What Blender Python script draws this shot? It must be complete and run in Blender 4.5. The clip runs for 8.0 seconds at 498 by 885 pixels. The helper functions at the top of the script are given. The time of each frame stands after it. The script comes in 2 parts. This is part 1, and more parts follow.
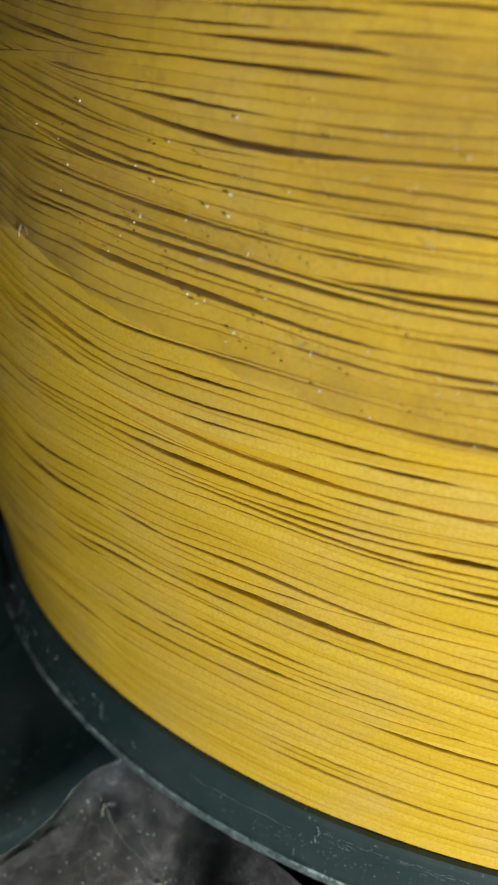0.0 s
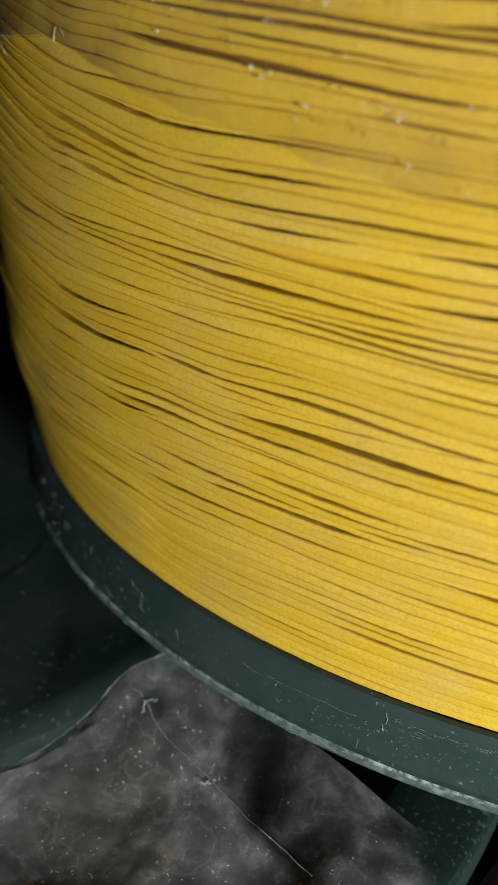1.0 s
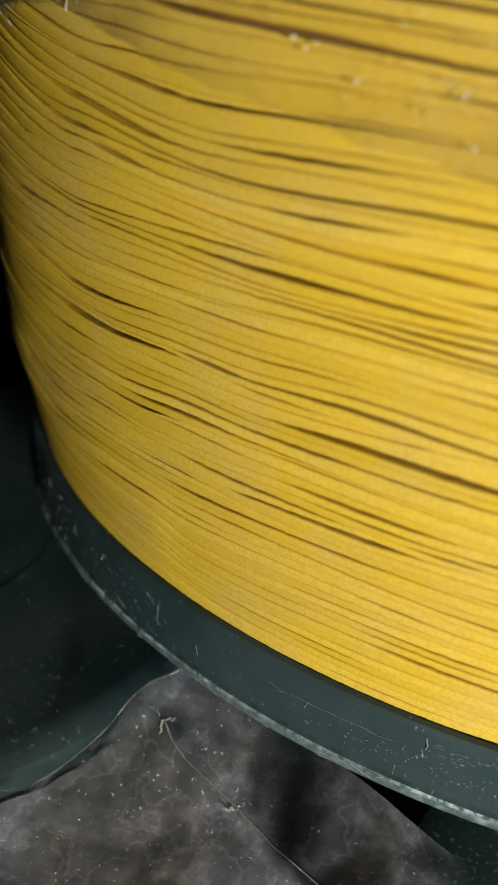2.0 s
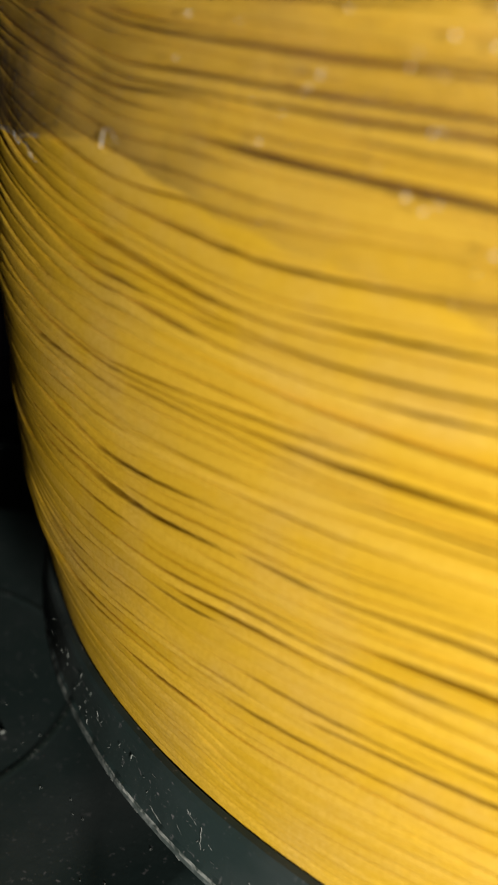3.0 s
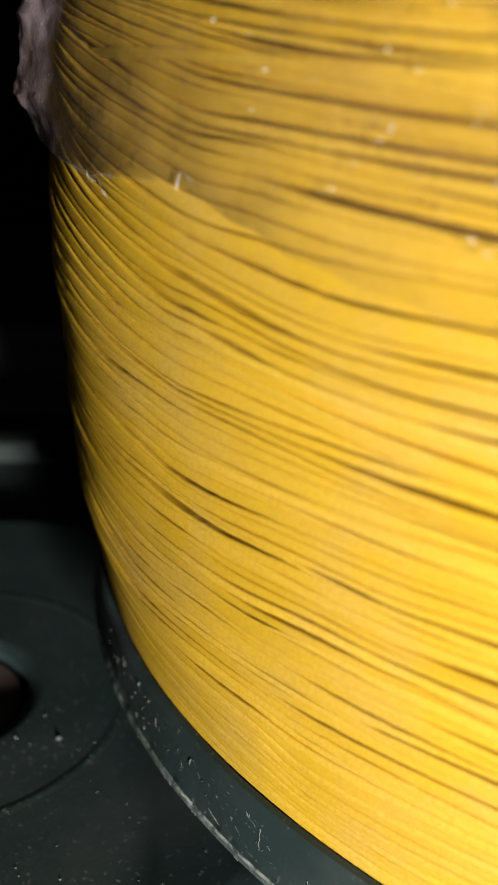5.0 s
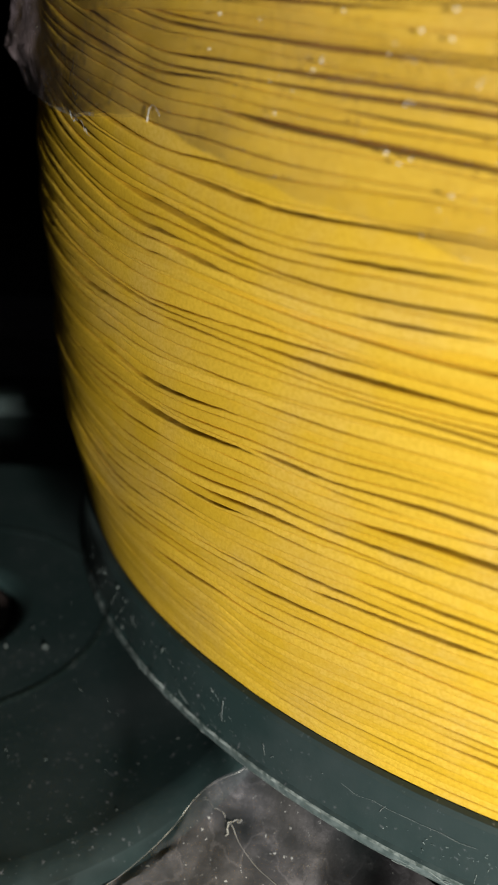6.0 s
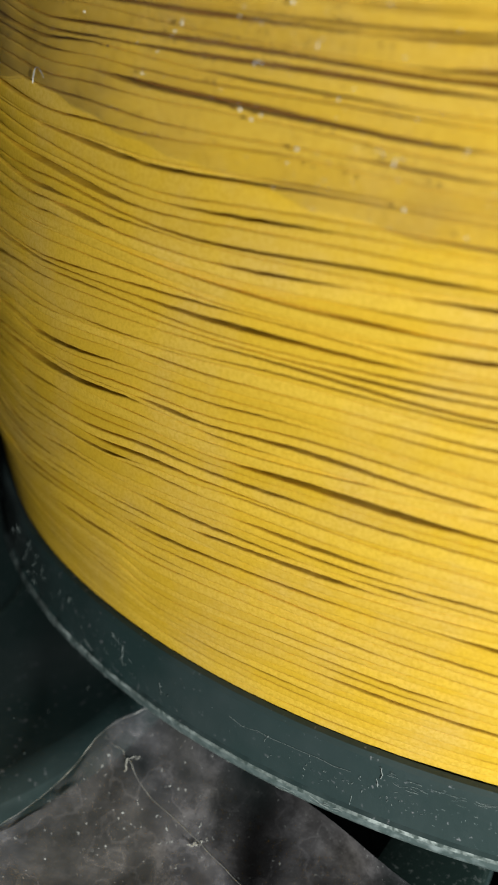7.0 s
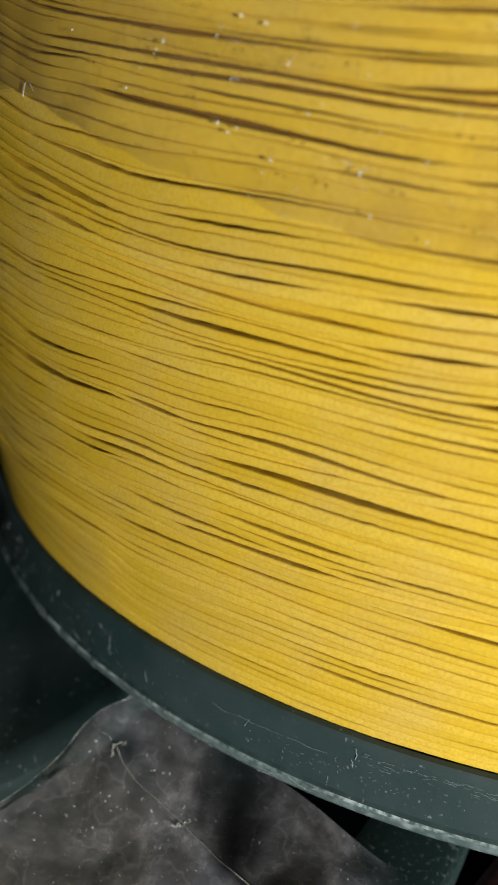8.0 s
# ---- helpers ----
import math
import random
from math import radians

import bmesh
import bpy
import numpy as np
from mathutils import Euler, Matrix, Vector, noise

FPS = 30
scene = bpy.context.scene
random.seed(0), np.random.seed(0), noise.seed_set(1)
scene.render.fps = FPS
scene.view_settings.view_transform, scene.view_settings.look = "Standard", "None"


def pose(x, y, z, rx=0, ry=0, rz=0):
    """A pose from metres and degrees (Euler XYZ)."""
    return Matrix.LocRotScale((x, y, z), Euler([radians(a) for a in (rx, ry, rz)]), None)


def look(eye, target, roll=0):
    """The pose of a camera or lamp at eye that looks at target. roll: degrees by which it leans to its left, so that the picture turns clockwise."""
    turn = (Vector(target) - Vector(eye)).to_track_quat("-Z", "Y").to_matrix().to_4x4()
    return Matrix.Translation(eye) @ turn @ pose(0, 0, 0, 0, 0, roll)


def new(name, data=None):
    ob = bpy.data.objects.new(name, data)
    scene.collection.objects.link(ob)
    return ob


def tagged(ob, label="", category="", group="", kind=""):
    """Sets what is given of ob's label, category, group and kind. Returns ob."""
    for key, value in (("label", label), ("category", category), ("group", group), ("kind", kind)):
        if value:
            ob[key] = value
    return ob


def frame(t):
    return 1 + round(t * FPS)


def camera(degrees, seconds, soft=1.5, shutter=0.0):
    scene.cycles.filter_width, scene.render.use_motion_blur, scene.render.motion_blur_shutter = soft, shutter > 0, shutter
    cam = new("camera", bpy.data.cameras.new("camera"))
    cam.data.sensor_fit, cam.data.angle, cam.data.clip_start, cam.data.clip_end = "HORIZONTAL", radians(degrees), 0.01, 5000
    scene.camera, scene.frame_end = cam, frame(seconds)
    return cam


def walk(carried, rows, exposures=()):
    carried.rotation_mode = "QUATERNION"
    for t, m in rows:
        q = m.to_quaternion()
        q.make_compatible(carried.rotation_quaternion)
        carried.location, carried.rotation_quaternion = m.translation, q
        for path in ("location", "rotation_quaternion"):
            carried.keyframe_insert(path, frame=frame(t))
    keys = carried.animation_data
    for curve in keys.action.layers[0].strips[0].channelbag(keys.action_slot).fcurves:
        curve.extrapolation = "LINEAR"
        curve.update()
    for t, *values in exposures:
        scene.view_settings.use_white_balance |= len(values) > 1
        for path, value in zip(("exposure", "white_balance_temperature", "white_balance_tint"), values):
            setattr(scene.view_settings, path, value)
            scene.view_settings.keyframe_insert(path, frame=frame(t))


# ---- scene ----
# A thread spool, 0.2 m across, stands with its axis upright at the origin; z = 0 is where the winding meets the lower flange.
cam = camera(30.53, 8.0, soft=1.8)
cam.data.dof.use_dof = True
cam.data.dof.focus_distance = 0.096
cam.data.dof.aperture_fstop = 36.0

MM = 0.001
# seconds, eye in millimetres, yaw to the left, pitch up, roll
PATH = [
    (0.0, 4.60, -179.23, 86.36, 18.71, -25.46, 4.20),
    (0.5, 4.54, -177.83, 71.34, 19.77, -26.99, 3.86),
    (1.0, 0.50, -176.70, 67.48, 20.13, -26.57, 3.65),
    (1.2, -2.73, -173.50, 68.12, 21.16, -26.80, 3.00),
    (2.3, -8.75, -169.01, 62.71, 18.74, -27.70, 4.25),
    (2.5, -14.78, -159.28, 59.87, 18.93, -27.41, 4.70),
    (3.0, -18.46, -154.56, 68.93, 19.77, -23.48, 3.09),
    (3.5, -23.99, -157.33, 73.44, 21.71, -22.70, 1.89),
    (4.0, -23.25, -158.31, 71.56, 21.68, -22.63, 2.00),
    (4.5, -23.61, -159.42, 71.75, 21.85, -22.84, 1.98),
    (4.7, -22.60, -159.58, 71.63, 21.39, -22.77, 2.16),
    (5.8, -14.05, -166.34, 69.38, 21.47, -22.78, 2.87),
    (6.0, -12.28, -171.70, 68.61, 20.57, -23.66, 3.00),
    (6.5, -6.99, -176.13, 67.79, 19.06, -24.09, 3.56),
    (7.0, -2.67, -174.93, 67.24, 17.81, -24.17, 3.96),
    (7.5, -2.99, -176.41, 70.24, 17.62, -24.12, 3.96),
    (8.0, 0.15, -178.91, 68.09, 17.38, -23.70, 4.12),
]


def view(x, y, z, yaw, pitch, roll):
    a, b = radians(yaw), radians(pitch)
    eye = Vector((x, y, z)) * MM
    return look(eye, eye + Vector((-math.sin(a) * math.cos(b), math.cos(a) * math.cos(b), math.sin(b))), roll)


EXPOSURES = [
    (0.0, -0.22, 6400, 8), (1.2, -0.1, 6500, 10), (2.5, 0.2, 6700, 13), (3.0, 0.40, 7700, 23), (3.6, 0.80, 7800, 24),
    (4.5, 0.98, 7400, 23), (5.8, 0.5, 7100, 18), (6.4, 0.26, 6650, 12), (7.0, 0.10, 6550, 11), (8.0, -0.06, 6500, 10),
]
walk(cam, [(t, view(*row)) for t, *row in PATH], EXPOSURES)

# ---- light: a dark storeroom with one lamp in front of the spool ----
world = bpy.data.worlds.new("storeroom_air")
scene.world = world
world.use_nodes = True
world.node_tree.nodes["Background"].inputs["Color"].default_value = (0.7, 0.6, 0.5, 1)
world.node_tree.nodes["Background"].inputs["Strength"].default_value = 0.004
lamp_data = bpy.data.lights.new("work_lamp", "AREA")
lamp_data.shape, lamp_data.size, lamp_data.energy = "DISK", 0.05, 3.2
lamp_data.color = (0.93, 1.0, 0.90)
lamp = new("work_lamp", lamp_data)
lamp.matrix_world = look((0.250, -0.425, 0.062), (-0.02, -0.05, 0.03))


# ---- materials ----
def material(name, rough=0.6, metal=0.0):
    m = bpy.data.materials.new(name)
    m.use_nodes = True
    b = m.node_tree.nodes["Principled BSDF"]
    b.inputs["Roughness"].default_value, b.inputs["Metallic"].default_value = rough, metal
    return m, m.node_tree.nodes, m.node_tree.links, b


def noise_node(nodes, links, scale, detail=4.0, stretch=None, rough=0.6):
    tc = nodes.new("ShaderNodeTexCoord")
    n = nodes.new("ShaderNodeTexNoise")
    n.inputs["Scale"].default_value, n.inputs["Detail"].default_value, n.inputs["Roughness"].default_value = scale, detail, rough
    if stretch:
        mp = nodes.new("ShaderNodeMapping")
        mp.inputs["Scale"].default_value = stretch
        links.new(tc.outputs["Object"], mp.inputs["Vector"])
        links.new(mp.outputs["Vector"], n.inputs["Vector"])
    else:
        links.new(tc.outputs["Object"], n.inputs["Vector"])
    return n.outputs["Fac"]


def ramp(nodes, links, fac, stops):
    r = nodes.new("ShaderNodeValToRGB")
    while len(r.color_ramp.elements) < len(stops):
        r.color_ramp.elements.new(0.5)
    for e, (p, c) in zip(r.color_ramp.elements, stops):
        e.position, e.color = p, (*c, 1) if len(c) == 3 else c
    links.new(fac, r.inputs["Fac"])
    return r.outputs["Color"]


def mixed(nodes, links, fac, a, b, mode="MIX"):
    n = nodes.new("ShaderNodeMix")
    n.data_type, n.blend_type = "RGBA", mode
    for s, v in ((0, fac), (6, a), (7, b)):
        if hasattr(v, "links"):
            links.new(v, n.inputs[s])
        else:
            n.inputs[s].default_value = v if s == 0 else (*v, 1)
    return n.outputs[2]


def bump(nodes, links, b, height, strength, distance):
    n = nodes.new("ShaderNodeBump")
    n.inputs["Strength"].default_value, n.inputs["Distance"].default_value = strength, distance
    links.new(height, n.inputs["Height"])
    links.new(n.outputs["Normal"], b.inputs["Normal"])


def thread_material():
    m, nodes, links, b = material("yellow_thread", 0.85)
    info = nodes.new("ShaderNodeObjectInfo")
    tint = ramp(nodes, links, info.outputs["Random"], [(0.0, (0.61, 0.375, 0.030)), (0.5, (0.67, 0.415, 0.042)), (1.0, (0.71, 0.455, 0.058))])
    dust = ramp(nodes, links, noise_node(nodes, links, 70, 5), [(0.45, (0, 0, 0)), (0.75, (0.55, 0.55, 0.55))])
    c = mixed(nodes, links, dust, tint, (0.57, 0.385, 0.15))
    fine = noise_node(nodes, links, 2600, 3)
    c = mixed(nodes, links, ramp(nodes, links, fine, [(0.35, (0.5, 0.5, 0.5)), (0.6, (0, 0, 0))]), c, (0.52, 0.30, 0.018))
    links.new(c, b.inputs["Base Color"])
    b.inputs["Specular IOR Level"].default_value = 0.03
    bump(nodes, links, b, noise_node(nodes, links, 5200, 4, None, 0.7), 0.45, 0.00008)
    return m


def plastic_material(name, base, dust, low, high, rough=0.5, size=1300):
    m, nodes, links, b = material(name, rough)
    speck = ramp(nodes, links, noise_node(nodes, links, size, 2), [(low, (0, 0, 0)), (high, (1, 1, 1))])
    patch = ramp(nodes, links, noise_node(nodes, links, 60, 6), [(0.4, (0.1, 0.1, 0.1)), (0.7, (1, 1, 1))])
    fac = mixed(nodes, links, 1.0, speck, patch, "MULTIPLY")
    smear = ramp(nodes, links, noise_node(nodes, links, 35, 7), [(0.45, (0, 0, 0)), (0.85, (0.16, 0.16, 0.16))])
    c = mixed(nodes, links, smear, base, dust)
    c = mixed(nodes, links, fac, c, dust)
    links.new(c, b.inputs["Base Color"])
    bump(nodes, links, b, noise_node(nodes, links, 1200, 3), 0.3, 0.0001)
    return m


def film_material(name, alphas, tint, grain=0.6, scale=55, layered=False, veins=0.0, specks=0.66):
    m, nodes, links, b = material(name, 0.3)
    veil = noise_node(nodes, links, scale, 9, (1.0, 1.0, 1.6), 0.68)
    fine = noise_node(nodes, links, 1700, 3)
    a = ramp(nodes, links, veil, [(p, (v,) * 3) for p, v in zip((0.38, 0.54, 0.72), alphas)])
    speck = ramp(nodes, links, fine, [(specks, (0, 0, 0)), (specks + 0.08, (1, 1, 1))])
    a = mixed(nodes, links, speck, a, (grain,) * 3)
    if veins:
        # thin pale wrinkles where the film has been creased
        line = ramp(nodes, links, noise_node(nodes, links, 150, 4, None, 0.5), [(0.470, (0, 0, 0)), (0.5, (veins,) * 3), (0.515, (0, 0, 0))])
        a = mixed(nodes, links, 1.0, a, line, "ADD")
    stain = ramp(nodes, links, noise_node(nodes, links, 32, 3), [(0.42, (0, 0, 0)), (0.62, (1, 1, 1))])
    tint = mixed(nodes, links, stain, tint, tuple(v * k for v, k in zip(tint, (0.88, 0.80, 0.66))))
    links.new(mixed(nodes, links, speck, tint, (0.55, 0.55, 0.56)), b.inputs["Base Color"])
    if layered:
        # how many layers lie on one another, kept on the mesh
        layers = nodes.new("ShaderNodeAttribute")
        layers.attribute_name = "layers"
        a = mixed(nodes, links, 1.0, a, layers.outputs["Color"], "MULTIPLY")
    links.new(a, b.inputs["Alpha"])
    bump(nodes, links, b, noise_node(nodes, links, 160, 5), 0.5, 0.0006)
    return m


def plain_material(name, base, rough=0.7, spread=0.4):
    m, nodes, links, b = material(name, rough)
    n = noise_node(nodes, links, 40, 6)
    links.new(ramp(nodes, links, n, [(0.3, tuple(v * (1 - spread) for v in base)), (0.7, tuple(v * (1 + spread) for v in base))]), b.inputs["Base Color"])
    bump(nodes, links, b, noise_node(nodes, links, 300, 4), 0.3, 0.0004)
    return m


THREAD = thread_material()
GREEN = plastic_material("dark_green_plastic", (0.0092, 0.0262, 0.0285), (0.23, 0.23, 0.26), 0.65, 0.74, 0.66)
DUSTY = plastic_material("dusty_green_plastic", (0.009, 0.021, 0.020), (0.18, 0.20, 0.21), 0.58, 0.74)
WORN = plastic_material("scuffed_green_plastic", (0.035, 0.055, 0.055), (0.50, 0.55, 0.57), 0.38, 0.62, 0.65, 1100)
RED = plastic_material("dusty_red_plastic", (0.11, 0.022, 0.026), (0.35, 0.22, 0.22), 0.66, 0.74)
WRAP = film_material("stretch_film", (0.12, 0.24, 0.40), (0.39, 0.245, 0.095), 0.40, 55, True, 0.10)
SHEET = film_material("crumpled_film", (0.22, 0.38, 0.90), (0.225, 0.220, 0.270), 0.65, 150, True, 0.16, 0.65)
FOLD = film_material("folded_film", (0.45, 0.65, 0.90), (0.27, 0.21, 0.245), 0.9, 110, True, 0.2)
DARK_FILM = film_material("clinging_film", (0.25, 0.48, 0.75), (0.055, 0.042, 0.034), 0.8, 130, True, 0.25)
CREASE = film_material("film_crease", (0.12, 0.45, 0.8), (0.42, 0.42, 0.44), 0.8, 160)
# brown stands in for shade and bounced light between strands; inner thread is yellow
GAP_SHADE = plain_material("gap_shade_brown", (0.20, 0.075, 0.008))
GAP_SHADE.node_tree.nodes["Principled BSDF"].inputs["Specular IOR Level"].default_value = 0.0
CONCRETE = plain_material("dark_concrete", (0.03, 0.03, 0.03), 0.9)
PAINT = plain_material("dark_wall_paint", (0.014, 0.014, 0.015), 0.9)
BOARD = plain_material("grey_board", (0.13, 0.125, 0.175), 0.6)
BROWN = plain_material("brown_core_board", (0.040, 0.026, 0.026), 0.6, 0.5)
BLOCK = plain_material("dark_block", (0.03, 0.03, 0.03), 0.8)
LIP = plastic_material("worn_green_lip", (0.048, 0.072, 0.076), (0.26, 0.30, 0.32), 0.40, 0.68, 0.7, 800)
SCUFF = plain_material("pale_scuff", (0.15, 0.175, 0.18), 0.7, 0.5)
GRAIN_LIGHT = plain_material("pale_dust", (0.55, 0.50, 0.42), 0.4, 0.2)
GRAIN_DARK = plain_material("brown_dust", (0.05, 0.025, 0.01), 0.8, 0.3)


# ---- mesh helpers ----
def part(name, bm, mats, parent=None, label=""):
    me = bpy.data.meshes.new(name)
    bm.to_mesh(me)
    bm.free()
    for mt in mats if isinstance(mats, (list, tuple)) else [mats]:
        me.materials.append(mt)
    ob = new(name, me)
    ob.parent = parent
    return tagged(ob, label)


def smooth(ob):
    ob.data.polygons.foreach_set("use_smooth", [True] * len(ob.data.polygons))
    ob.data.set_sharp_from_angle(angle=radians(28))
    return ob


def lathe(profile, steps, ragged=0.0, closed=True):
    """A solid of revolution from (radius, height, material index) corners, run round as a closed loop."""
    bm = bmesh.new()
    rings = []
    for i in range(steps):
        a = 2 * math.pi * i / steps
        ring = []
        for r, z, _, *fine in profile:
            d = ragged * noise.noise(Vector((90 * r * math.sin(a), 90 * r * math.cos(a), 120 * z))) if ragged else 0
            if fine:
                d += fine[0] * (noise.noise(Vector((34 * math.sin(a), 34 * math.cos(a), 9 * z))) + 0.6 * noise.noise(Vector((110 * math.sin(a), 110 * math.cos(a), 5))))
            ring.append(bm.verts.new(((r + d) * math.sin(a), -(r + d) * math.cos(a), z + d)))
        rings.append(ring)
    n = len(profile)
    for i in range(steps):
        p, q = rings[i], rings[(i + 1) % steps]
        for k in range(n if closed else n - 1):
            f = bm.faces.new((p[k], q[k], q[(k + 1) % n], p[(k + 1) % n]))
            f.material_index = profile[k][2]
    bmesh.ops.recalc_face_normals(bm, faces=bm.faces)
    return bm


def box(x0, y0, z0, x1, y1, z1, bevel=0.0):
    bm = bmesh.new()
    bmesh.ops.create_cube(bm, size=1)
    for v in bm.verts:
        v.co = ((x0 + x1) / 2 + v.co.x * (x1 - x0), (y0 + y1) / 2 + v.co.y * (y1 - y0), (z0 + z1) / 2 + v.co.z * (z1 - z0))
    if bevel:
        bmesh.ops.bevel(bm, geom=list(bm.edges), offset=bevel, segments=2, affect="EDGES")
    return bm


def ribbon(line, wide):
    """A thin ridge of uneven width along a line of points."""
    bm = bmesh.new()
    prev = None
    for i, c in enumerate(line):
        t = wide * (0.45 + 0.9 * abs(noise.noise(Vector((i * 0.23, wide * 9e4, 0)))))
        ring = [bm.verts.new(c + Vector((t * math.cos(k * math.pi / 3), 0.6 * t * math.cos(k * math.pi / 3), t * math.sin(k * math.pi / 3)))) for k in range(6)]
        if prev:
            for k in range(6):
                bm.faces.new((prev[k], prev[(k + 1) % 6], ring[(k + 1) % 6], ring[k]))
        prev = ring
    bm.faces.new(prev)
    return bm


def thing(name, label, category, x=0.0, y=0.0, z=0.0, group=""):
    ob = new(name)
    ob.location = (x, y, z)
    return tagged(ob, label, category, group)


# ---- setting ----
FLOOR_Z = -0.160


def setting():
    low, high = FLOOR_Z, 0.75
    tagged(part("floor", box(-0.85, -1.05, low - 0.05, 0.85, 1.05, low), CONCRETE), "dark bare floor of a storage bay", "floor", kind="structure")
    for name, b in (("wall_north", (-0.85, 1.0, low, 0.85, 1.05, high)), ("wall_south", (-0.85, -1.05, low, 0.85, -1.0, high)),
                    ("wall_east", (0.8, -1.0, low, 0.85, 1.0, high)), ("wall_west", (-0.85, -1.0, low, -0.8, 1.0, high))):
        tagged(part(name, box(*b), PAINT), "plain black painted wall of the storage bay", "wall", kind="structure")
    tagged(part("ceiling", box(-0.85, -1.05, high, 0.85, 1.05, high + 0.05), PAINT), "plain black painted top of the storage bay", "ceiling", kind="structure")


setting()

# ---- the yellow spool ----
R0, BULGE_1, BULGE_2 = 0.1, 0.2000, -0.1856
RIM, THICK = 0.1015, 0.0093
TOP = 0.128


def radius(z):
    """The winding's radius at a height: it swells upwards from the flange."""
    s = z / R0
    return R0 * (1 + BULGE_1 * s + BULGE_2 * s * s)


def smooth_field(rng, rows, cols, row_width, cycles):
    """Random numbers, smooth from row to row and round the circle, about -2 to 2."""
    f = np.fft.fft(rng.normal(size=(rows, cols)), axis=1)
    k = np.abs(np.fft.fftfreq(cols, 1 / cols))
    f = np.real(np.fft.ifft(f * np.exp(-(k / cycles) ** 2), axis=1))
    if row_width > 0:
        h = np.exp(-(np.arange(-3 * row_width, 3 * row_width + 1) / row_width) ** 2)
        f = np.apply_along_axis(lambda c: np.convolve(c, h, "same"), 0, f)
    return f / f.std()


SECTION = ((-1.0, -0.96), (-0.2, -1.0), (0.72, -1.0), (0.89, -0.955), (0.955, -0.83), (0.988, -0.58), (1.0, 0.0), (0.988, 0.58), (0.955, 0.83), (0.89, 0.955), (0.72, 1.0), (-0.2, 1.0), (-1.0, 0.96))


def ring_mesh(name, zs, rs, half_z, half_r, angles):
    """A closed strand round the axis with a flat, round-shouldered section."""
    n = len(angles)
    sides = len(SECTION)
    cs, sn = np.array(SECTION).T
    r = rs[:, None] + half_r * cs[None, :]
    z = zs[:, None] + half_z[:, None] * sn[None, :]
    co = np.stack([r * np.sin(angles)[:, None], -r * np.cos(angles)[:, None], z], -1).reshape(-1, 3)
    i, k = np.meshgrid(np.arange(n), np.arange(sides), indexing="ij")
    i2, k2 = (i + 1) % n, (k + 1) % sides
    quads = np.stack([i * sides + k, i2 * sides + k, i2 * sides + k2, i * sides + k2], -1).reshape(-1)
    me = bpy.data.meshes.new(name)
    me.vertices.add(len(co))
    me.vertices.foreach_set("co", co.ravel())
    me.loops.add(len(quads))
    me.loops.foreach_set("vertex_index", quads.astype(np.int32))
    me.polygons.add(len(quads) // 4)
    me.polygons.foreach_set("loop_start", np.arange(0, len(quads), 4, dtype=np.int32))
    me.polygons.foreach_set("use_smooth", [True] * (len(quads) // 4))
    me.update(calc_edges=True)
    me.materials.append(THREAD)
    return me


# deep gaps between strands: angle and height in millimetres at both ends, widest opening
GAPS = (
    (-0.86, 38.6, -0.41, 32.5, 0.56), (-0.70, 32.2, -0.37, 30.2, 0.46), (-0.36, 28.0, -0.18, 27.4, 0.34), (-0.40, 43.5, -0.11, 43.0, 0.44), (-0.52, 50.7, -0.43, 50.0, 0.44),
    (-0.72, 59.9, -0.38, 56.0, 0.34), (-0.43, 24.0, -0.30, 24.6, 0.34), (-0.40, 32.9, -0.31, 32.6, 0.40), (-0.48, 13.3, -0.33, 13.6, 0.33), (-0.22, 13.4, -0.10, 12.7, 0.30),
    (-0.46, 8.9, -0.41, 7.9, 0.33), (-0.17, 21.0, -0.07, 21.0, 0.36), (-0.42, 63.3, -0.10, 60.3, 0.40), (-0.48, 69.4, -0.18, 67.5, 0.40), (-0.31, 48.4, -0.17, 48.7, 0.30),
    (-0.80, 48.9, -0.57, 46.1, 0.30), (-0.05, 41.2, 0.06, 41.7, 0.36), (-0.07, 33.1, 0.07, 33.4, 0.36), (-0.30, 84.3, 0.02, 83.7, 0.46), (-0.36, 52.7, -0.18, 53.1, 0.26))


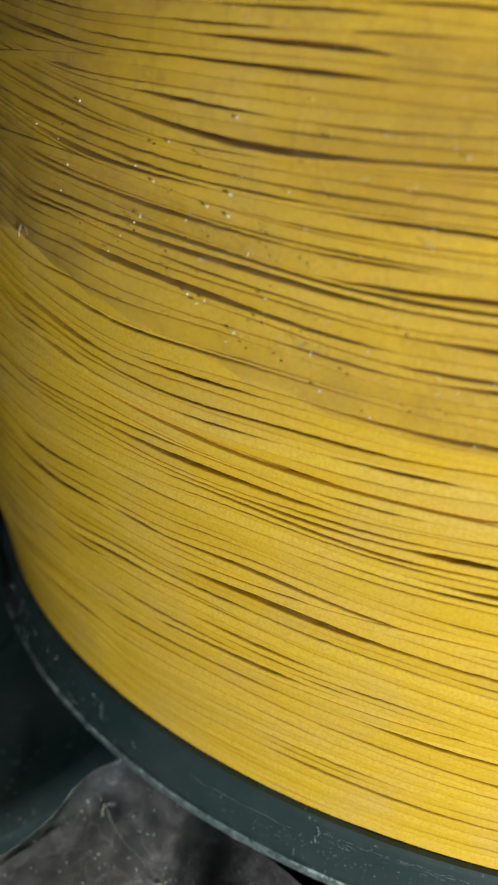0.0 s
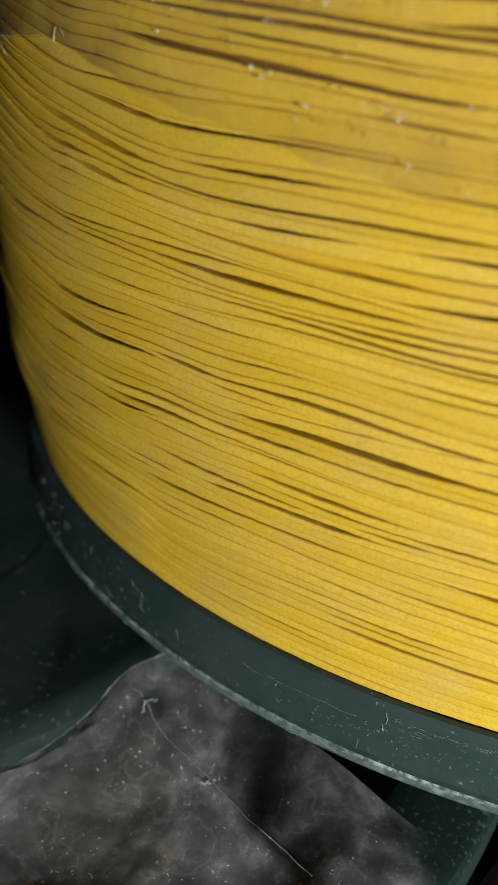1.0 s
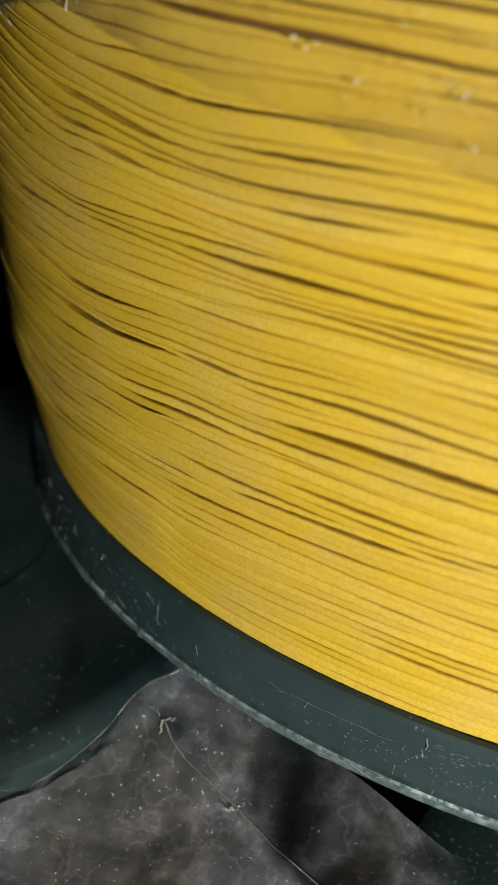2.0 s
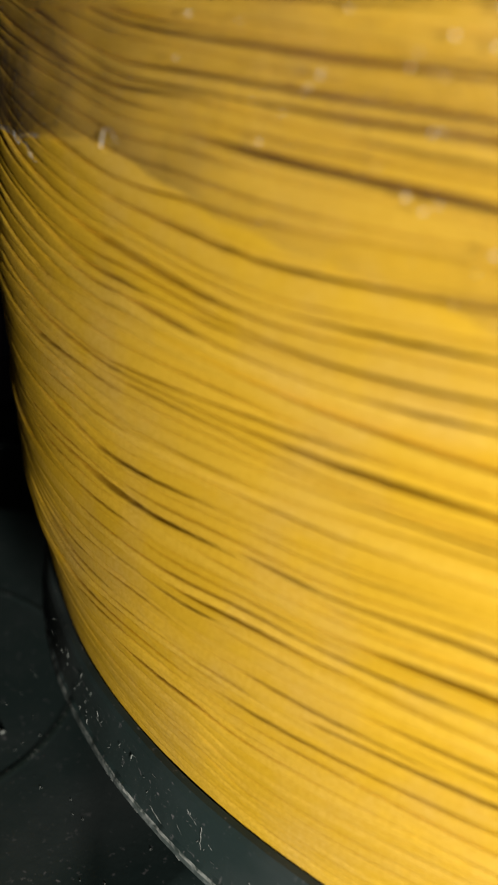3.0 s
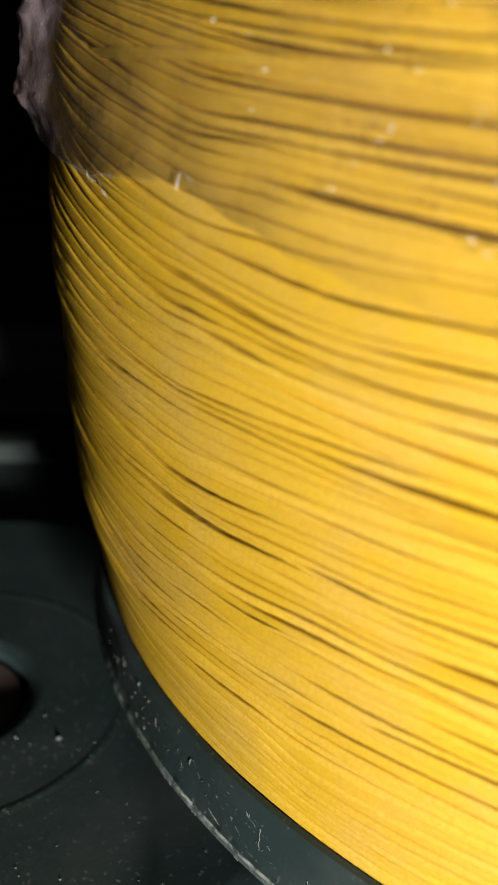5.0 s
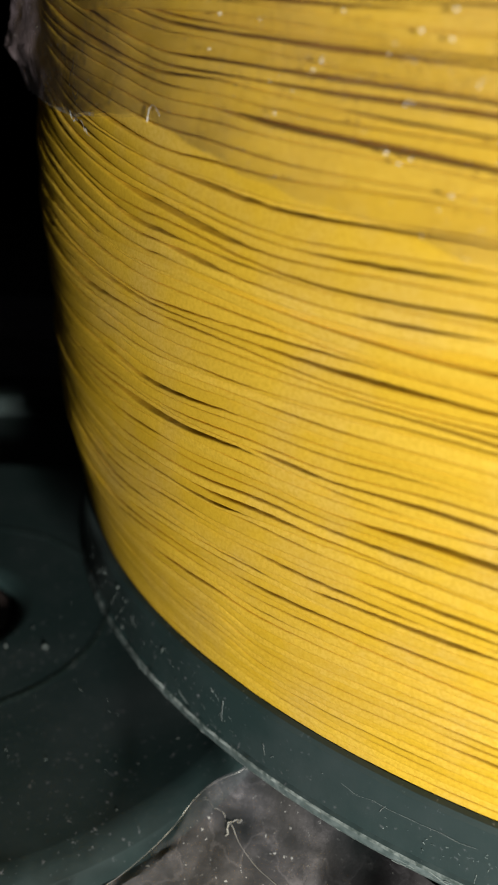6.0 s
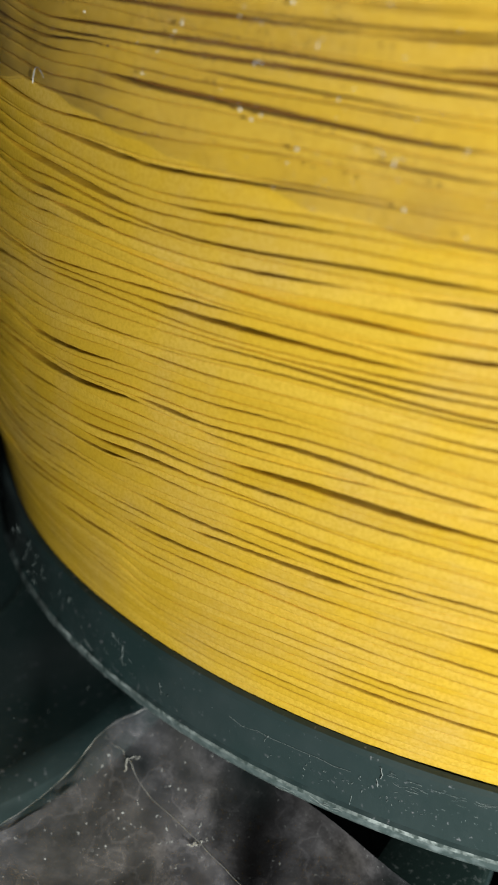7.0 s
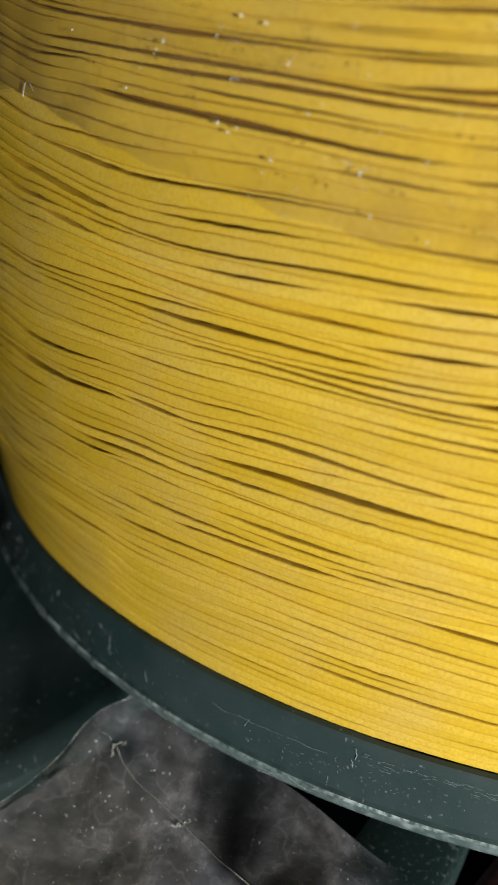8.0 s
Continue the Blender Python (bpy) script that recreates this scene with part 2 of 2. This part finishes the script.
def yellow_spool():
    spool = thing("thread_spool", "large spool of dusty yellow thread on a dark green plastic flange", "spool")
    smooth(part("flange", lathe([
        (0.030, -0.0004, 0), (RIM - 0.0017, -0.0004, 0), (RIM - 0.0012, 0.0002, 0), (RIM - 0.0005, 0.0001, 0), (RIM - 0.0001, -0.0004, 0), (RIM, -0.0014, 0), (RIM, -0.0030, 0), (RIM, -0.0050, 0), (RIM + 0.0001, -THICK + 0.0020, 0, 0.00008),
        (RIM + 0.0005, -THICK + 0.0017, 1, 0.00018), (RIM + 0.0006, -THICK + 0.0013, 2, 0.00016), (RIM + 0.0006, -THICK + 0.0006, 2, 0.00008), (RIM + 0.0003, -THICK + 0.0001, 0), (RIM - 0.0012, -THICK, 0),
        (0.030, -THICK, 0)], 1100, 0.00022), [GREEN, WORN, LIP], spool,
        "dark green plastic flange with a scuffed whitish edge"))
    smooth(part("foot_ring", lathe([(0.060, -THICK, 0), (0.076, -THICK, 0), (0.076, -0.0198, 0), (0.060, -0.0198, 0)], 96), GREEN, spool))
    smooth(part("upper_flange", lathe([
        (0.030, TOP + 0.001, 0), (RIM + 0.002, TOP + 0.001, 0), (RIM + 0.003, TOP + 0.002, 1), (RIM + 0.003, TOP + 0.009, 1), (RIM + 0.002, TOP + 0.010, 0), (0.030, TOP + 0.010, 0)],
        180), [GREEN, WORN], spool))
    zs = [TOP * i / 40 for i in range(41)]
    # inner cylinder, coloured dark so the gaps between strands read as shaded
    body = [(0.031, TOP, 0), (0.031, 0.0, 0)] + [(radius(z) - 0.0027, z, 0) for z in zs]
    winding = smooth(part("winding", lathe(body, 180), GAP_SHADE, spool, "tightly wound yellow thread with dark gaps"))
    pitch, cols = 0.00104, 840
    rows = int(TOP / pitch)
    rng = np.random.default_rng(11)
    angles = np.arange(cols) * 2 * np.pi / cols
    drift = smooth_field(rng, rows + 1, cols, 9, 9)
    own = smooth_field(rng, rows + 1, cols, 0, 15)
    crack = smooth_field(rng, rows + 1, cols, 0, 38)
    rift = smooth_field(rng, rows + 1, cols, 0, 20)
    lift = smooth_field(rng, rows, cols, 0, 18)
    swell = smooth_field(rng, rows, cols, 4, 8)
    line = np.arange(rows + 1)[:, None]
    calm = np.clip(line / 16, 0.12, 1.0)
    border = pitch * (line + 0.1) + (0.00080 * drift + 0.00026 * own) * calm
    # the turns climb towards the far side of the spool, the upper ones sooner
    turn = (angles + np.pi) % (2 * np.pi) - np.pi
    back = np.clip((turn + 2.6) / 1.4, 0, 1)
    climb = np.log1p(np.exp((-0.62 - turn) / 0.07)) * 0.07 * back
    early = np.log1p(np.exp((-0.36 - turn) / 0.09)) * 0.09 * back
    fade = np.clip((rows - line) / 36, 0, 1)
    border = border + (0.0085 * climb[None, :] * np.clip(line / 35, 0, 1.6) + 0.0070 * early[None, :] * np.clip(line / 15 - 2.4, 0, 1)) * fade
    side = np.clip((-0.30 - turn) / 0.35, 0, 1)[None, :] * np.clip(line / 10 - 0.5, 0, 1)
    gap = -0.00003 + 0.00011 * np.clip(crack + 0.55 + 0.6 * side, 0, 2.4) + 0.00030 * np.clip(rift - 0.60 + 0.35 * side, 0, 1.2) * np.clip(0.55 + line / 40, 0, 1)
    for a0, z0, a1, z1, wide in GAPS:
        u = (turn - a0) / (a1 - a0)
        course = (z0 + (z1 - z0) * np.clip(u, -0.1, 1.1)) * MM
        near = np.clip(np.minimum(turn - a0 + 0.22, a1 + 0.22 - turn) / 0.22, 0, 1)
        near = near * near * (3 - 2 * near)
        mid = np.argmin(np.abs(u - 0.5))
        k = int(np.argmin(np.abs(border[:, mid] - course[mid])))
        pull = 0.0007 * np.tanh((course - border[k]) / 0.0007) * near
        border = border + pull[None, :] * np.exp(-((line - k) / 5.0) ** 2)
        shape = np.sin(np.pi * np.clip(u, 0, 1)) ** 0.8 * (1 + 0.25 * crack[k])
        gap[k] = np.maximum(gap[k], 1.1 * wide * MM * shape)
        for j in (k - 1, k + 1):
            gap[j] = gap[j] * (1 - 0.7 * np.clip(shape, 0, 1))
    border = np.maximum.accumulate(border + rng.normal(size=border.shape) * 0.000020, axis=0)
    for k in range(rows):
        low, high = border[k] + gap[k] / 2, border[k + 1] - gap[k + 1] / 2
        z0 = (low + high) / 2
        r = radius(z0) - 0.00110 + 0.00011 * lift[k] * min(1.0, 0.4 + k / 20) + 0.00026 * swell[k] * min(1.0, k / 16)
        r = r + 0.00035 * np.clip((-0.60 - turn) / 0.3, 0, 1) * back * min(1.0, k / 20)
        ob = new("strand", ring_mesh("strand", (low + high) / 2, r, np.maximum((high - low) / 2, 0.00013), 0.00110, angles))
        ob.parent = winding
    # strands of the last turn that slant across the others
    for z0, drop, at, wide in ((0.0845, -0.0050, -0.12, 0.20), (0.0800, 0.0030, -0.55, 0.25), (0.0700, -0.0028, -0.30, 0.16), (0.0470, -0.0026, -0.42, 0.18), (0.0310, 0.0022, -0.20, 0.2), (0.0200, -0.0018, -0.55, 0.15)):
        turn = (angles + np.pi) % (2 * np.pi) - np.pi
        z = z0 - drop / 2 + drop * (0.5 + 0.5 * np.tanh((turn - at) / wide)) * np.clip((np.pi - np.abs(turn)) / 1.2, 0, 1) + 0.0002 * np.sin(9 * turn)
        r = np.array([radius(v) for v in z]) - 0.00066
        ob = new("strand", ring_mesh("strand", z, r, np.full(cols, 0.00050), 0.00072, angles))
        ob.parent = winding
    return spool


yellow_spool()


# ---- stretch film round the upper winding ----
EDGE = ((-3.2, 64.0), (-1.3, 62.5), (-0.84, 61.0), (-0.70, 60.3), (-0.53, 61.8), (-0.41, 58.3), (-0.28, 56.4), (-0.16, 54.3), (-0.05, 53.0), (0.3, 52.0), (1.5, 56.0), (3.2, 64.0))


def film_edge(a):
    return np.interp(a, [e[0] for e in EDGE], [e[1] for e in EDGE]) * MM + 0.0006 * noise.noise(Vector((a * 22, 3, 0)))


def film_radius(a, z):
    """How far from the axis the film lies: close on the thread, with blisters, and loose where it bunches up."""
    loose = 0.0007 + 0.0010 * max(0.0, noise.noise(Vector((a * 3.1 + 4, z * 30, 1)))) + 0.0003 * noise.noise(Vector((a * 14, z * 160, 7)))
    if a < -0.72:
        loose += 0.0028 * min(1.0, (-0.72 - a) / 0.20) * (0.8 + 0.5 * noise.noise(Vector((a * 6, z * 130, 5))) + 0.3 * noise.noise(Vector((a * 12, z * 420, 9))) + 0.22 * noise.noise(Vector((a * 30, z * 900, 3)))) * min(1.0, max(0.0, (z - film_edge(a)) / 0.006) + 0.1)
    return radius(z) + max(0.0003, loose)


def film_band(first, last, steps, rows, out, low_at, high_at, layers=None):
    bm = bmesh.new()
    key = bm.verts.layers.float.new("layers")
    grid = []
    for i in range(steps + 1):
        a = first + (last - first) * i / steps
        low, high = low_at(a), high_at(a)
        line = []
        for k in range(rows + 1):
            z = low + (high - low) * k / rows
            r = film_radius(a, z) + out
            v = bm.verts.new((r * math.sin(a), -r * math.cos(a), z))
            v[key] = layers(a, z) if layers else 1.0
            line.append(v)
        grid.append(line)
    for p, q in zip(grid, grid[1:]):
        for k in range(rows):
            bm.faces.new((p[k], q[k], q[k + 1], p[k + 1]))
    return bm


def overlap(a, z):
    """The film's last layer thins out unevenly towards its hem."""
    s = (z - film_edge(a)) / 0.005
    return min(1.0, (0.9 if a < -0.5 else 0.68 + 0.22 * min(1.0, max(0.0, (-0.3 - a) / 0.2))) + 0.5 * s) * (0.85 + 0.7 * noise.noise(Vector((a * 5, z * 120, 2))))


def film_wrap():
    ob = smooth(part("stretch_film", film_band(-math.pi, math.pi, 900, 70, 0.0, film_edge, lambda a: TOP - 0.002, overlap), WRAP))
    tagged(ob, "clear dusty stretch film wrapped round the yellow thread", "plastic film")


    # dark tint, stronger to the left and just above the hem
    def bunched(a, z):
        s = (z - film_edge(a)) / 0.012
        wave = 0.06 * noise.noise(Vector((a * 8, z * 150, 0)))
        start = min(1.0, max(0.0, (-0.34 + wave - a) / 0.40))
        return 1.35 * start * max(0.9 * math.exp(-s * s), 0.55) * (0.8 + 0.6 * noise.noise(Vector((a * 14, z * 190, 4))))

    def gathered(a, z):
        wave = 0.05 * noise.noise(Vector((a * 8, z * 150, 0))) + 0.02 * noise.noise(Vector((a * 30, z * 500, 0)))
        return 1.5 * min(1.0, max(0.0, (-0.79 + wave - a) / 0.06)) * (0.85 + 0.5 * noise.noise(Vector((a * 14, z * 190, 4))))

    smooth(part("fold", film_band(-1.7, -0.18, 330, 80, 0.0003, lambda a: film_edge(a) + 0.0003, lambda a: TOP - 0.004, bunched), DARK_FILM, ob, "film clinging to the thread"))
    smooth(part("gathered_fold", film_band(-1.7, -0.74, 240, 110, 0.0006, lambda a: film_edge(a) + 0.0004, lambda a: TOP - 0.005, gathered), FOLD, ob, "bunched grey fold of film"))
    smooth(part("hem", film_band(-1.7, -0.64, 300, 3, 0.0002, film_edge, lambda a: film_edge(a) + 0.0004 + 0.0012 * max(0.0, noise.noise(Vector((a * 16, 8, 3))))), CREASE, ob))
    return ob


film_wrap()


# ---- spools below, and the board behind ----
def lower_spool(name, x, y, top, mats, label, group):
    spool = thing(name, label, "spool", x, y, top, group)
    smooth(part("rim", lathe([(0.0975, -0.0052, 0), (0.0975, -0.0012, 0), (0.0982, -0.0002, 1), (0.0995, 0.0, 1), (0.1080, 0.0, 1), (0.1092, -0.0006, 1), (0.1096, -0.002, 0), (0.1096, -0.0160, 0), (0.1086, -0.0160, 0), (0.1086, -0.0052, 0)], 360, 0.0002),
                mats, spool))
    smooth(part("web", lathe([(0.050, -0.016, 0), (0.1085, -0.016, 0), (0.1085, -0.0050, 0), (0.050, -0.0050, 0)], 180), mats, spool))
    smooth(part("hub_disc", lathe([(0.0125, -0.014, 0), (0.0125, -0.0022, 0), (0.0128, -0.0012, 0), (0.0136, -0.0006, 0), (0.0150, -0.0003, 0), (0.0154, -0.0003, 0), (0.0268, -0.0003, 0), (0.0272, -0.0003, 0),
                                   (0.0276, -0.0002, 1), (0.0280, -0.0002, 1), (0.0284, -0.0003, 0), (0.0288, -0.0003, 0), (0.0555, -0.0003, 0), (0.0560, -0.0003, 0),
                                   (0.0580, -0.0008, 0), (0.0594, -0.0020, 0), (0.0600, -0.0040, 0), (0.0600, -0.010, 0)], 240), mats, spool))
    smooth(part("core_tube", lathe([(0.0040, -0.060, 0), (0.0122, -0.060, 0), (0.0122, -0.0030, 0), (0.0112, -0.0022, 0), (0.0085, -0.0030, 0), (0.0040, -0.0070, 0)], 90, 0.0006), BROWN, spool, "dull brown core tube"))
    smooth(part("barrel", lathe([(0.0125, -0.125, 0), (0.080, -0.125, 0), (0.080, -0.016, 0), (0.0125, -0.016, 0)], 120), BLOCK, spool))
    low = FLOOR_Z - top
    smooth(part("lower_flange", lathe([(0.0125, low, 0), (0.109, low, 0), (0.109, -0.125, 0), (0.0125, -0.125, 0)], 120), mats, spool))
    return spool


lower_spool("storage_spool", -0.104, -0.070, -0.020, [GREEN, DUSTY], "dusty dark green plastic spool under crumpled clear film", "spools below")
lower_spool("storage_spool", 0.108, -0.129, -0.026, [RED, RED], "dusty dull red plastic spool beside the green one", "spools below")


def board():
    t = thing("storage_board", "thick grey board lying on dark blocks behind the spools", "board", -0.2476, 0.1523, 0)
    t.rotation_euler = (0, 0, radians(22))
    part("plank", box(-0.45, -0.075, -0.0480, 0.45, -0.009, -0.0335, 0.002), BOARD, t)
    part("bearer", box(-0.45, -0.072, -0.0656, 0.45, -0.012, -0.0480, 0.002), PAINT, t, "darker bearer under the plank")
    for x in (-0.3, 0.3):
        part("block", box(x - 0.05, -0.060, FLOOR_Z, x + 0.05, -0.020, -0.0656, 0.003), BLOCK, t)


board()


# ---- crumpled film over the green spool ----
RIDGE = [Vector(p) * MM for p in ((-86, -118, -19.2), (-66, -113.5, -19.0), (-53.4, -110.2, -19.0), (-50.5, -107.4, -18.5), (-48.2, -103.2, -17.5), (-46.2, -99.7, -15.5), (-44.8, -96.9, -13.0), (-43.2, -95.3, -11.3), (-41.0, -94.0, -10.0), (-38.6, -93.0, -9.4), (-30, -95.5, -9.6), (-22, -97.5, -10.4), (-14.6, -98.6, -12.5), (-6.0, -98.3, -18.0), (2, -100, -19.4))]


def along(points, u):
    """A smooth curve through the points, u from 0 to 1."""
    u *= len(points) - 1
    k = min(int(u), len(points) - 2)
    f = u - k
    p = [points[max(0, min(len(points) - 1, k + d))] for d in (-1, 0, 1, 2)]
    return 0.5 * (2 * p[1] + (p[2] - p[0]) * f + (2 * p[0] - 5 * p[1] + 4 * p[2] - p[3]) * f * f + (3 * p[1] - p[0] - 3 * p[2] + p[3]) * f ** 3)


def sheet_point(u, s):
    p = along(RIDGE, u)
    q = p.lerp(Vector((-0.095 + 0.115 * u, -0.152, -0.0190)), s)
    far = math.hypot(q.x + 0.104, q.y + 0.070)
    rest = -0.0235 + 0.0038 * (0.5 + 0.5 * math.tanh((0.0605 - far) / 0.003)) + 0.0038 * (0.5 + 0.5 * math.tanh((far - 0.100) / 0.003))
    q.z = p.z + (rest - p.z) * (1 - (1 - min(1.0, s * 2.2)) ** 2)
    w = min(1.0, s * 10)
    folds = abs(noise.noise(q * 120 + Vector((0, 0, 7)))) * max(0.0, 1 - s * 1.6)
    q.z += w * (0.0010 * noise.noise(q * 70) + 0.0006 * abs(noise.noise(q * 210)) + 0.0008 + 0.0016 * folds)
    return q


def film_sheet():
    cols, rows = 220, 110
    bm = bmesh.new()
    key = bm.verts.layers.float.new("layers")
    grid = []
    for i in range(cols + 1):
        grid.append([bm.verts.new(sheet_point(i / cols, j / rows)) for j in range(rows + 1)])
        for j, v in enumerate(grid[-1]):
            u, t = i / cols, j / rows
            thick = 0.80 + 0.55 * math.exp(-(5.0 * t) ** 2 - ((u - 0.665) / 0.05) ** 2)
            # single clear layer between the two folded ones
            thick -= 0.70 * math.exp(-((u - 0.775 + 0.06 * t) / 0.048) ** 2 - (2.6 * t) ** 4) + 0.75 * max(0.0, min(1.0, (u - 0.935) / 0.02)) * math.exp(-(2.2 * t) ** 2)
            thick += 0.5 * math.exp(-((u - 0.83) / 0.04) ** 2 - ((t - 0.40) / 0.10) ** 2)
            n = noise.noise(v.co * 210 + Vector((3, 1, 4))) + 0.6 * noise.noise(v.co * 520)
            # in front of the long crease two layers lie on one another
            front = max(0.0, min(1.0, (-0.0985 - 0.46 * (v.co.x + 0.0397) - v.co.y) / 0.0012))
            v[key] = max(0.03, (1 - front) * thick * (0.85 + 0.75 * n) + front * (1.15 + 0.35 * n))
    for p, q in zip(grid, grid[1:]):
        for j in range(rows):
            bm.faces.new((p[j], p[j + 1], q[j + 1], q[j]))
    sheet = tagged(smooth(part("film_sheet", bm, SHEET)), "crumpled dusty clear film over the green spool", "plastic film")
    hem = [sheet_point(i / 60 * 0.64, 0.004) for i in range(61)]
    smooth(part("hem", ribbon(hem, 0.00008), CREASE, sheet, "pale hem of the film"))
    for run, wide in ((((-39.7, -98.5, -13.3), (-35.2, -101, -15.3), (-28.0, -104.3, -16.2), (-22.4, -106.6, -16.9), (-17.6, -108.3, -17.7), (-13.6, -110.6, -17.5)), 0.00011),
                      (((-43.5, -96.9, -12.4), (-41.6, -97.6, -12.9), (-39.7, -98.5, -13.3)), 0.00010), (((-39.4, -99.6, -14.1), (-39.7, -98.5, -13.3), (-38.4, -97.9, -12.9)), 0.00015),
                      (((-29.2, -104.7, -16.4), (-28.0, -104.3, -16.2), (-27.3, -103.6, -15.8)), 0.00014)):
        pts = [Vector(p) * MM for p in run]
        line = [along(pts, i / 40) + 0.0004 * noise.noise_vector(Vector((i * 0.21, wide * 9e4, 1))) for i in range(41)]
        smooth(part("crease", ribbon(line, wide), CREASE, sheet, "pale sharp crease in the film"))
    return sheet


film_sheet()


# ---- dust ----
def dust(name, mat, count, seed, big, label):
    rng = random.Random(seed)
    bm = bmesh.new()
    for _ in range(count):
        a = rng.gauss(-0.24, 0.13)
        z = film_edge(a) + 0.001 + abs(rng.gauss(0.009, 0.006))
        s = big * rng.uniform(0.3, 1.0) ** 1.5
        r = film_radius(a, z) + s * 0.4
        g = bmesh.ops.create_icosphere(bm, subdivisions=1, radius=s, matrix=Matrix.Translation((r * math.sin(a), -r * math.cos(a), z)))
        for v in g["verts"]:
            v.co += Vector([rng.uniform(-0.3, 0.3) * s for _ in range(3)])
    return tagged(part(name, bm, mat), label, "dust", kind="stuff")


dust("pale_dust", GRAIN_LIGHT, 60, 3, 0.00018, "pale dust grains on the stretch film")
dust("dark_dust", GRAIN_DARK, 80, 4, 0.00013, "dark brown dust grains on the stretch film")


def nibs():
    """Grit and moulding nibs on the top of the green spool."""
    rng = random.Random(17)
    bm = bmesh.new()
    spots = [(0.0217, -0.075, 0.00042), (0.0165, -0.25, 0.00022), (0.0172, 0.1, 0.00018)]
    spots += [(rng.uniform(0.018, 0.057), rng.uniform(-1.3, 0.7), rng.uniform(0.00004, 0.00012)) for _ in range(80)]
    for r, a, size in spots:
        g = bmesh.ops.create_icosphere(bm, subdivisions=1, radius=size, matrix=Matrix.Translation((-0.104 + r * math.cos(a), -0.070 + r * math.sin(a), -0.0203 + size * 0.3)))
        for v in g["verts"]:
            v.co += Vector([rng.uniform(-0.3, 0.3) * size for _ in range(3)])
    return tagged(part("grit", bm, SCUFF), "pale grit on the dark green spool top", "grit", kind="stuff")


nibs()


# ---- lint and scuffs ----
def lint(a, z, size, turn, bend):
    """A short curled fibre that lies on the film."""
    pts = []
    for i in range(17):
        f = i / 16 - 0.5
        u, v = size * f, bend * size * (0.25 - f * f)
        da, dz = u * math.cos(turn) - v * math.sin(turn), u * math.sin(turn) + v * math.cos(turn)
        r = film_radius(a + da / R0, z + dz) + 0.0002
        pts.append(Vector((r * math.sin(a + da / R0), -r * math.cos(a + da / R0), z + dz)))
    return tagged(smooth(part("lint_fibre", ribbon(pts, 0.00007), CREASE)), "short pale curled fibre stuck on the film edge", "fibre", "fibres on the film")


for a, z, size, turn, bend in ((-0.67, 0.0597, 0.0016, -0.7, 0.5), (-0.655, 0.0592, 0.0013, -0.5, -0.6), (-0.69, 0.0600, 0.0012, 0.2, 0.8), (-0.525, 0.0617, 0.0022, 0.3, 2.2), (-0.70, 0.0604, 0.0018, -0.5, -0.8), (-0.14, 0.0592, 0.0009, 0.6, 1.5), (-0.155, 0.0597, 0.0007, -0.4, 1.2),
                               (-0.21, 0.0668, 0.0008, 0.9, 1.0), (-0.06, 0.0700, 0.0008, -0.7, 1.4), (0.0, 0.0735, 0.0011, 0.5, 0.9), (-0.26, 0.0650, 0.0007, 0.2, 1.6)):
    lint(a, z, size, turn, bend)


def scuffs():
    """Pale scratches and ragged burrs on the rim of the yellow spool's flange."""
    flange = bpy.data.objects["flange"]
    rng = random.Random(8)
    marks = [(-0.095, -0.0012, 0.0022, 1.75, 0.00009), (-0.097, -0.0030, 0.0010, 1.8, 0.00008), (-0.448, -0.0040, 0.0030, 1.6, 0.00006), (-0.462, -0.0024, 0.0018, 2.6, 0.00005), (-0.475, -0.0060, 0.0026, 2.5, 0.00007), (-0.52, -0.0070, 0.0028, 2.8, 0.00012)]
    for _ in range(16):
        marks.append((rng.uniform(-1.0, 0.25), -rng.uniform(0.0012, 0.0070), rng.uniform(0.0003, 0.0016), rng.uniform(0, 3.1), rng.uniform(0.00004, 0.00008)))
    marks.append((-0.20, -0.0030, 0.0150, 0.0, 0.00005))
    for _ in range(130):
        marks.append((rng.uniform(-0.09, 0.25), -0.0010 - abs(rng.gauss(0, 0.0008)), rng.uniform(0.0002, 0.0012), rng.gauss(0, 0.15), rng.uniform(0.00002, 0.00005)))
    for _ in range(60):
        marks.append((rng.gauss(-0.08, 0.10), -rng.uniform(0.0030, 0.0062), rng.uniform(0.0001, 0.0003), rng.uniform(0, 3.1), rng.uniform(0.00003, 0.00007)))
    for _ in range(70):
        marks.append((rng.uniform(-1.0, -0.42), -rng.uniform(0.0015, 0.0065), rng.uniform(0.0001, 0.0007), rng.gauss(0.6, 0.6), rng.uniform(0.00003, 0.00006)))
    for _ in range(90):
        marks.append((rng.uniform(-1.05, 0.25), -THICK + rng.uniform(0.0004, 0.0012), rng.uniform(0.0006, 0.0035), rng.gauss(0, 0.12), rng.uniform(0.00006, 0.00020)))
    for a, z, size, turn, wide in marks:
        line = []
        for i in range(9):
            f = size * (i / 8 - 0.5)
            f2 = 0.12 * size * noise.noise(Vector((i * 0.45, a * 90, z * 9000)))
            b, h = a + (f * math.cos(turn) - f2 * math.sin(turn)) / RIM, min(-0.0009, max(-THICK + 0.0003, z + f * math.sin(turn) + f2 * math.cos(turn)))
            r = RIM + 0.0001 + (0.0004 if h < -THICK + 0.0014 else 0.0)
            line.append(Vector((r * math.sin(b), -r * math.cos(b), h)))
        ob = part("scratch", ribbon(line, 0.7 * wide), SCUFF)
        ob.parent = flange
    return flange


scuffs()
